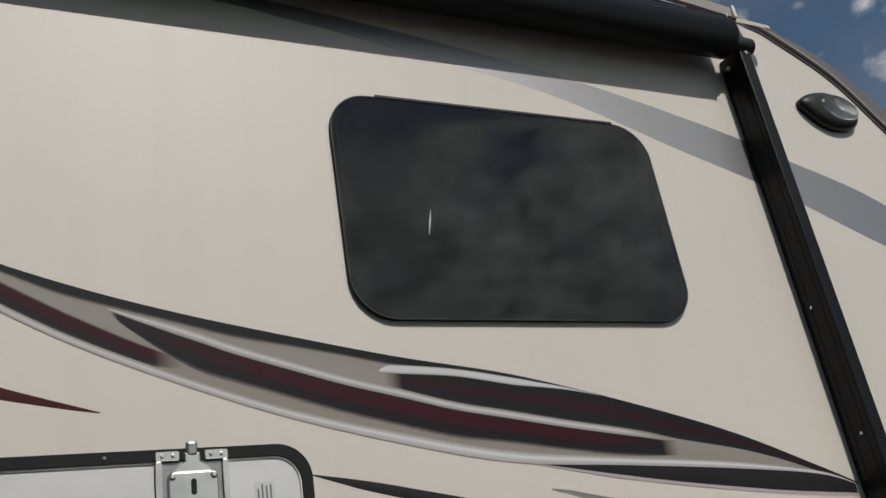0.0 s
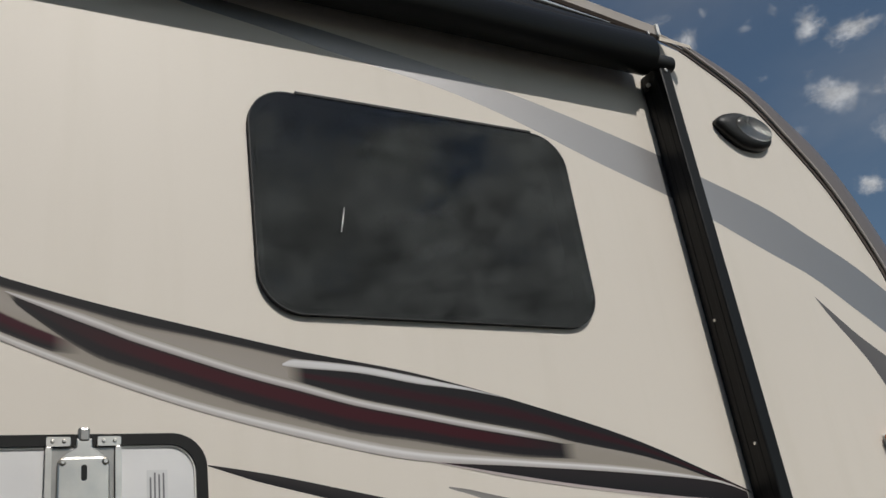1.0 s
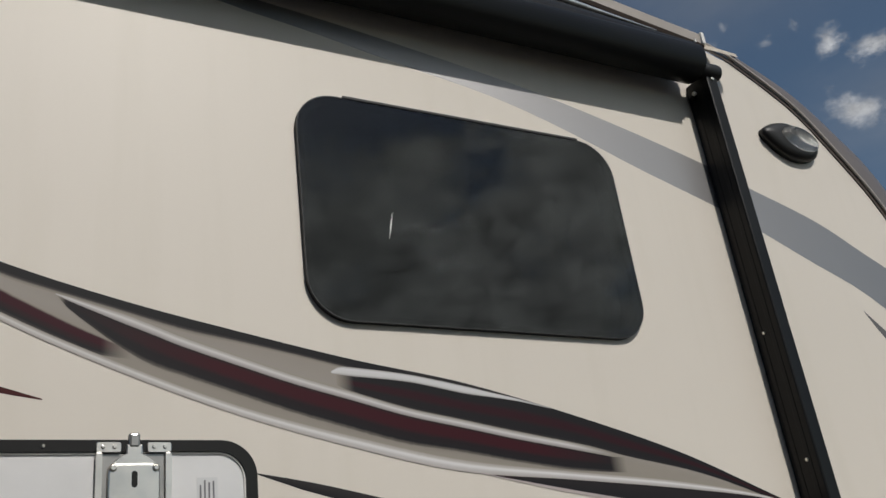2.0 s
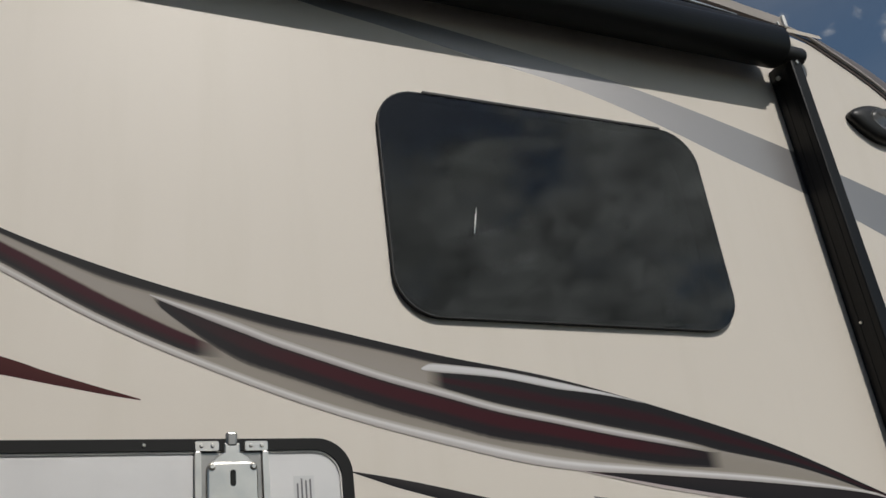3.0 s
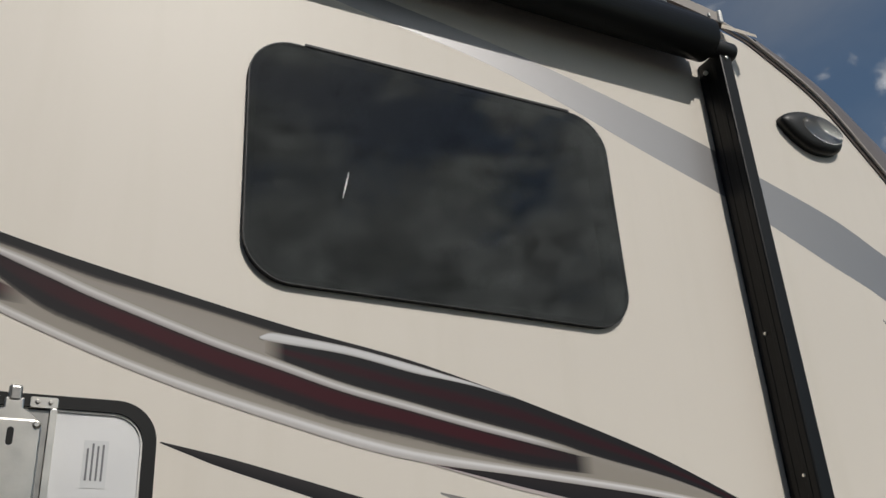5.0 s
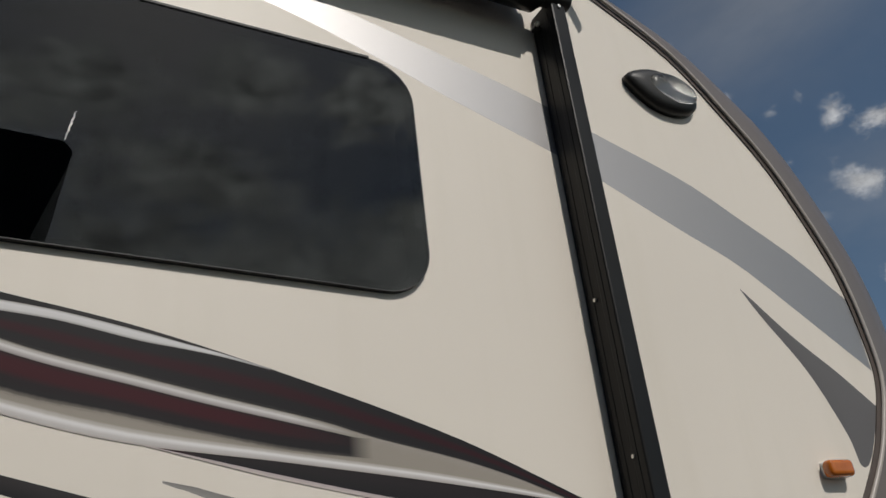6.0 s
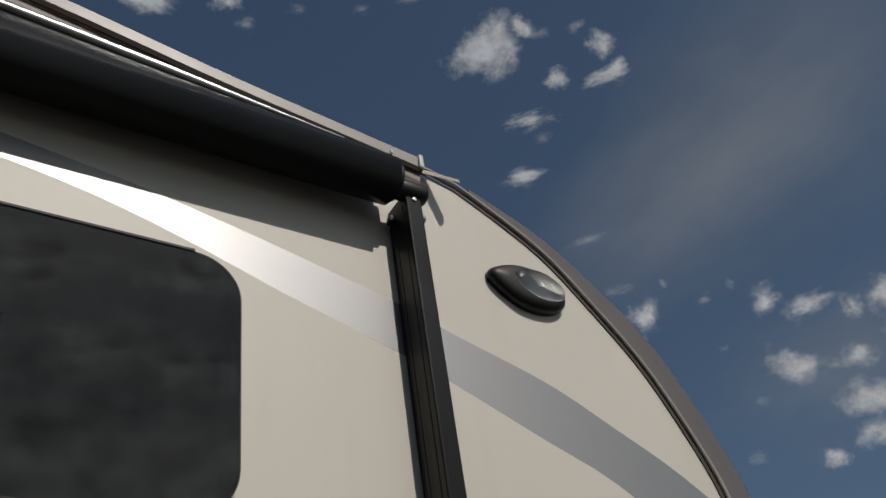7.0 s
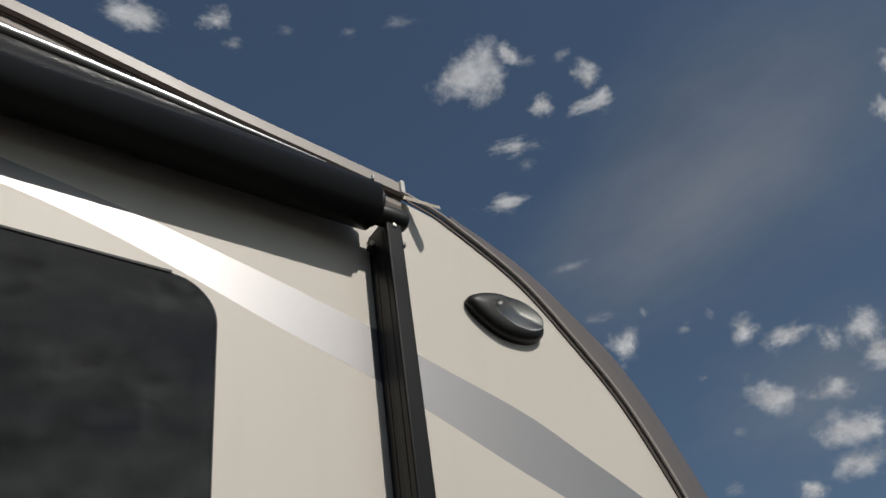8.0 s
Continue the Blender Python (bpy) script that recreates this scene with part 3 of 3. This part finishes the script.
# ---- baggage door, swung up against the wall ----
DX0, DZ0, DX1, DZ1 = -1.05, 1.367, -0.113, 1.887
door = on_trailer("baggage_door", ring(rounded(DX0, DZ0, DX1, DZ1, 0.055), rounded(DX0 + 0.0175, DZ0 + 0.0175, DX1 - 0.0175, DZ1 - 0.0175, 0.042), -0.004, -0.036), RUBBER, label="baggage door swung up open against the wall")
on_trailer("liner_panel", slab(rounded(DX0 + 0.014, DZ0 + 0.014, DX1 - 0.014, DZ1 - 0.014, 0.045), -0.005, -0.031), FOIL, door, "white foil-faced inner panel")
on_trailer("liner_edge", ring(rounded(DX0 + 0.0178, DZ0 + 0.0178, DX1 - 0.0178, DZ1 - 0.0178, 0.0418), rounded(DX0 + 0.0205, DZ0 + 0.0205, DX1 - 0.0205, DZ1 - 0.0205, 0.039), -0.031, -0.0335), WHITE, door)
on_trailer("hinge", rod((DX0 + 0.03, -0.012, DZ0 - 0.006), (DX1 - 0.03, -0.012, DZ0 - 0.006), 0.008, 12), RUBBER, door)
PX = -0.297
# recess behind the plate: darker steel stands in for its shade
on_trailer("latch_base", slab(rounded(PX - 0.053, 1.667, PX + 0.053, 1.869, 0.006, 4), -0.031, -0.0335, 0.001), DARK_STEEL, door, "stamped steel latch recess, its shade put in as darker steel")
for sx in (-1, 1):
    xa, xb = sorted((PX + sx * 0.0535, PX + sx * 0.0445))
    on_trailer("latch_flange", slab(rounded(xa, 1.667, xb, 1.869, 0.003, 3), -0.033, -0.040, 0.0028), STEEL, door, "bright folded steel flange")
on_trailer("latch_plate", slab(rounded(PX - 0.037, 1.677, PX + 0.037, 1.854, 0.013, 5), -0.033, -0.0415, 0.006), STEEL, door, "raised steel latch plate")
on_trailer("latch_shoulder", slab([(PX - 0.033, 1.85), (PX + 0.033, 1.85), (PX + 0.022, 1.86), (PX + 0.0125, 1.866), (PX + 0.0115, 1.88), (PX - 0.0115, 1.88), (PX - 0.0125, 1.866), (PX - 0.022, 1.86)], -0.033, -0.0400, 0.003), STEEL, door)
on_trailer("latch_bolt", box((PX - 0.0085, -0.041, 1.874), (PX + 0.0085, -0.030, 1.897), 0.004, 3), DARK_STEEL, door, "worn steel latch bolt")
for s in (-1, 1):
    xa, xb = sorted((PX + s * 0.0535, PX + s * 0.0185))
    on_trailer("latch_tab", slab(rounded(xa, 1.868, xb, 1.883, 0.003, 3), -0.034, -0.0385, 0.001), STEEL, door)
    for d in (0.028, 0.044):
        on_trailer("rivet", rod((PX + s * d, -0.038, 1.876), (PX + s * d, -0.041, 1.876), 0.0034, 12, 0.002), STEEL, door)
    on_trailer("rivet", rod((PX + s * 0.030, -0.041, 1.844), (PX + s * 0.030, -0.0455, 1.844), 0.0056, 14, 0.003), STEEL, door)
on_trailer("key_slot", slab(rounded(PX - 0.0042, 1.816, PX + 0.0042, 1.84, 0.0041, 5), -0.0405, -0.0416), RUBBER, door, "black keyhole slot")
on_trailer("screw", rod((-0.421, -0.036, 1.878), (-0.421, -0.0385, 1.878), 0.003, 10, 0.002), STEEL, door)
on_trailer("sticker", slab([(-0.205, 1.768), (-0.174, 1.768), (-0.174, 1.831), (-0.205, 1.831)], -0.0312, -0.0316), STICKER, door, "small printed sticker")
for k, top in enumerate((1.82, 1.827, 1.824, 1.826)):
    on_trailer("print_bar", box((-0.201 + 0.0065 * k, -0.0322, 1.778), (-0.1985 + 0.0065 * k, -0.0315, top)), INK, door)

# ---- wheels ----
for x in (-3.1, -2.25):
    for y in (0.16, WIDTH - 0.16):
        wheel = on_trailer("wheel", rod((x, y - 0.11, 0.34), (x, y + 0.11, 0.34), 0.34, 40, bevel=0.03), TYRE, label="black trailer tyre")
        on_trailer("rim", rod((x, y - 0.114, 0.34), (x, y + 0.114, 0.34), 0.2, 32, bevel=0.01), STEEL, wheel)

# ---- the neighbouring trailer ----
other = new("fifth_wheel_trailer")
tagged(other, "tall fifth wheel trailer parked opposite, its backlit shade painted dark", "travel trailer")
other.location = (-4.0, -4.1, 0)
other_at = Matrix.Translation((4.0, 4.1, 0))
side = [(-8.6, 0.6), (-0.15, 0.6), (-0.05, 1.9), (0.12, 3.0), (0.47, 4.13), (0.487, 4.22), (0.44, 4.27), (-1.2, 4.31), (-8.6, 4.31)]
ob = part("body", slab(side, -2.85, -5.3), NEIGHBOUR, other)
ob.matrix_parent_inverse = other_at
for x in (-5.2, -4.3):
    for y in (-3.0, -5.15):
        ob = part("wheel", rod((x, y - 0.11, 0.36), (x, y + 0.11, 0.36), 0.36, 32, bevel=0.03), TYRE, other)
        ob.matrix_parent_inverse = other_at

# ---- clouds, far off ----
def cloud_material(name, glow, level, soft, scale, detail, limit, dark=0.72, light=1.15, tint=(0.95, 0.97, 1.0)):
    m = bpy.data.materials.new(name)
    m.use_nodes = True
    n, l = m.node_tree.nodes, m.node_tree.links
    n.remove(n["Principled BSDF"])
    uv, info = n.new("ShaderNodeUVMap"), n.new("ShaderNodeObjectInfo")
    uv.uv_map = "UVMap"
    off = n.new("ShaderNodeVectorMath")
    off.operation = "SUBTRACT"
    off.inputs[1].default_value = (0.5, 0.5, 0)
    l.new(uv.outputs["UV"], off.inputs[0])
    size = n.new("ShaderNodeVectorMath")
    size.operation = "LENGTH"
    l.new(off.outputs["Vector"], size.inputs[0])
    seed = n.new("ShaderNodeMath")
    seed.operation = "MULTIPLY"
    seed.inputs[1].default_value = 60
    l.new(info.outputs["Random"], seed.inputs[0])
    noi = n.new("ShaderNodeTexNoise")
    noi.noise_dimensions = "4D"
    noi.inputs["Scale"].default_value, noi.inputs["Detail"].default_value, noi.inputs["Roughness"].default_value = scale, detail, 0.62
    noi.inputs["Distortion"].default_value = 0.05
    l.new(uv.outputs["UV"], noi.inputs["Vector"])
    l.new(seed.outputs[0], noi.inputs["W"])
    fall = n.new("ShaderNodeMapRange")
    fall.inputs["From Min"].default_value, fall.inputs["From Max"].default_value = 0.0, 0.5
    fall.inputs["To Min"].default_value, fall.inputs["To Max"].default_value = level, level - 1.15
    l.new(size.outputs["Value"], fall.inputs["Value"])
    push = n.new("ShaderNodeMath")
    push.operation = "MULTIPLY_ADD"
    push.inputs[1].default_value = 2.1
    l.new(noi.outputs["Fac"], push.inputs[0])
    l.new(fall.outputs["Result"], push.inputs[2])
    mask = n.new("ShaderNodeMapRange")
    mask.interpolation_type = "SMOOTHSTEP"
    mask.inputs["From Min"].default_value, mask.inputs["From Max"].default_value = 1.0, 1.0 + soft
    mask.inputs["To Max"].default_value = limit
    l.new(push.outputs[0], mask.inputs["Value"])
    billow = n.new("ShaderNodeTexNoise")
    billow.noise_dimensions = "4D"
    billow.inputs["Scale"].default_value, billow.inputs["Detail"].default_value = scale * 1.6, 8
    billow.inputs["Roughness"].default_value = 0.64
    l.new(uv.outputs["UV"], billow.inputs["Vector"])
    l.new(seed.outputs[0], billow.inputs["W"])
    tone = n.new("ShaderNodeMapRange")
    tone.inputs["From Min"].default_value, tone.inputs["From Max"].default_value = 0.36, 0.66
    tone.inputs["To Min"].default_value, tone.inputs["To Max"].default_value = dark * glow, light * glow
    l.new(billow.outputs["Fac"], tone.inputs["Value"])
    em, clear, mix = n.new("ShaderNodeEmission"), n.new("ShaderNodeBsdfTransparent"), n.new("ShaderNodeMixShader")
    em.inputs["Color"].default_value = (*tint, 1)
    l.new(tone.outputs["Result"], em.inputs["Strength"])
    l.new(mask.outputs["Result"], mix.inputs["Fac"])
    l.new(clear.outputs[0], mix.inputs[1])
    l.new(em.outputs[0], mix.inputs[2])
    l.new(mix.outputs[0], n["Material Output"].inputs["Surface"])
    return m


def sky_patch(name, azimuth, elevation, wide, high, mat, label, far=2000.0, cells=4, turn=0.0):
    """A curved sheet of cloud: azimuth from +y towards +x, all in degrees."""
    bm = bmesh.new()
    uv = bm.loops.layers.uv.new("UVMap")
    a0, e0 = radians(azimuth), radians(elevation)
    ahead = Vector((math.sin(a0) * math.cos(e0), math.cos(a0) * math.cos(e0), math.sin(e0)))
    right = Vector((math.cos(a0), -math.sin(a0), 0))
    above = right.cross(ahead)
    right, above = right * math.cos(turn) - above * math.sin(turn), above * math.cos(turn) + right * math.sin(turn)
    where, grid = {}, []
    for i in range(cells + 1):
        row = []
        for k in range(cells + 1):
            u, v = i / cells, k / cells
            a, e = radians((u - 0.5) * wide), radians((v - 0.5) * high)
            p = (ahead * math.cos(a) * math.cos(e) + right * math.sin(a) * math.cos(e) + above * math.sin(e)) * far
            w = bm.verts.new(p)
            where[w] = (u, v)
            row.append(w)
        grid.append(row)
    for a, b in zip(grid, grid[1:]):
        for k in range(cells):
            f = bm.faces.new((a[k], b[k], b[k + 1], a[k + 1]))
            for loop in f.loops:
                loop[uv].uv = where[loop.vert]
    ob = part(name, bm, mat)
    return tagged(ob, label, "cloud", "scattered clouds", "structure")


CUMULUS = cloud_material("white_cumulus", 0.45, 0.70, 0.85, 2.6, 5, 0.97)
WISP = cloud_material("thin_wisp", 0.40, 0.45, 1.1, 3.0, 9, 0.6)
CIRRUS = cloud_material("cirrus_haze", 0.27, 0.80, 1.6, 1.3, 7, 0.46)
OVERCAST = cloud_material("broken_overcast", 0.70, 0.82, 0.55, 4.2, 13, 0.97, 0.50, 1.36, (0.95, 1.0, 0.96))
PUFFS = [(43.0, 50.0, 5.8, 5.2), (45.2, 50.6, 5.6, 5.2), (44.8, 49.3, 4.8, 4.4), (47.6, 50.8, 2.6, 2.4), (53.9, 48.2, 3.0, 3.2), (53.3, 46.4, 4.8, 2.2), (54.4, 46.7, 2.6, 2.0), (49.4, 47.3, 3.0, 2.2), (46.3, 45.4, 4.8, 1.8), (44.6, 42.4, 5.0, 2.0), (12.4, 54.0, 6.0, 3.2), (20.2, 54.3, 3.6, 2.8), (50.2, 32.4, 3.2, 3.6), (58.0, 31.2, 3.8, 2.8), (60.5, 30.0, 4.6, 2.6), (62.8, 29.1, 2.6, 2.8), (64.9, 29.0, 4.0, 3.6), (65.3, 27.2, 4.6, 3.4), (58.3, 27.0, 5.0, 3.6), (62.0, 26.6, 3.8, 2.8), (61.0, 24.2, 5.6, 4.0), (62.4, 23.9, 4.6, 3.4), (61.8, 22.3, 5.4, 3.8), (58.4, 21.8, 2.8, 2.4), (72.8, 39.0, 2.6, 2.6), (74.6, 41.2, 2.4, 2.2), (64.5, 20.0, 6.0, 4.0)]
WISPS = [(52.1, 49.8, 3.2, 1.8), (49.3, 50.2, 4.2, 1.8), (46.9, 44.2, 3.4, 2.0), (43.6, 41.9, 5.6, 2.8), (38.0, 54.0, 4.8, 2.2), (33.0, 53.7, 3.0, 1.4), (26.8, 53.9, 3.4, 1.6), (22.0, 53.1, 3.2, 2.0), (30.0, 46.5, 4.0, 1.8), (48.7, 34.3, 4.6, 1.8), (52.1, 33.9, 1.6, 1.6), (48.0, 37.6, 5.2, 1.6), (56.4, 32.7, 1.8, 1.8), (54.4, 32.3, 3.0, 1.6), (57.2, 28.6, 2.4, 1.8), (54.6, 29.2, 2.0, 1.4), (55.6, 25.8, 2.2, 1.6), (54.0, 22.8, 3.6, 2.0), (60.4, 26.4, 2.4, 1.6)]
for az, el, w, h in PUFFS:
    sky_patch("cloud", az, el, w, h, CUMULUS, "small white cumulus cloud in a blue sky")
for az, el, w, h in WISPS:
    sky_patch("cloud", az, el, w, h, WISP, "thin wispy white cloud in a blue sky", far=2100.0)
for az, el, w, h, turn in ((66.0, 40.0, 46.0, 28.0, -8), (56.0, 38.0, 40.0, 16.0, -14), (62.0, 27.0, 30.0, 14.0, 0)):
    sky_patch("cloud", az, el, w, h, CIRRUS, "faint grey cirrus haze", far=2300.0, cells=8, turn=radians(turn))
for az, el, w, h in ((138.0, 25.5, 26.0, 20.0), (150.0, 24.0, 24.0, 18.0), (160.0, 26.5, 24.0, 17.0), (170.0, 27.5, 22.0, 16.0), (167.0, 33.5, 17.0, 8.0), (141.0, 31.5, 15.0, 9.0), (151.0, 30.0, 14.0, 7.0), (128.0, 30.0, 26.0, 22.0), (143.0, 19.5, 26.0, 15.0), (157.0, 20.0, 26.0, 14.0), (175.0, 38.2, 20.0, 8.5), (161.5, 39.3, 12.0, 8.0), (152.6, 37.8, 11.0, 8.0), (146.0, 34.4, 9.0, 5.5), (188.0, 32.0, 30.0, 20.0)):
    sky_patch("cloud", az, el, w, h, OVERCAST, "broad bank of broken grey cloud", far=2200.0, cells=8)
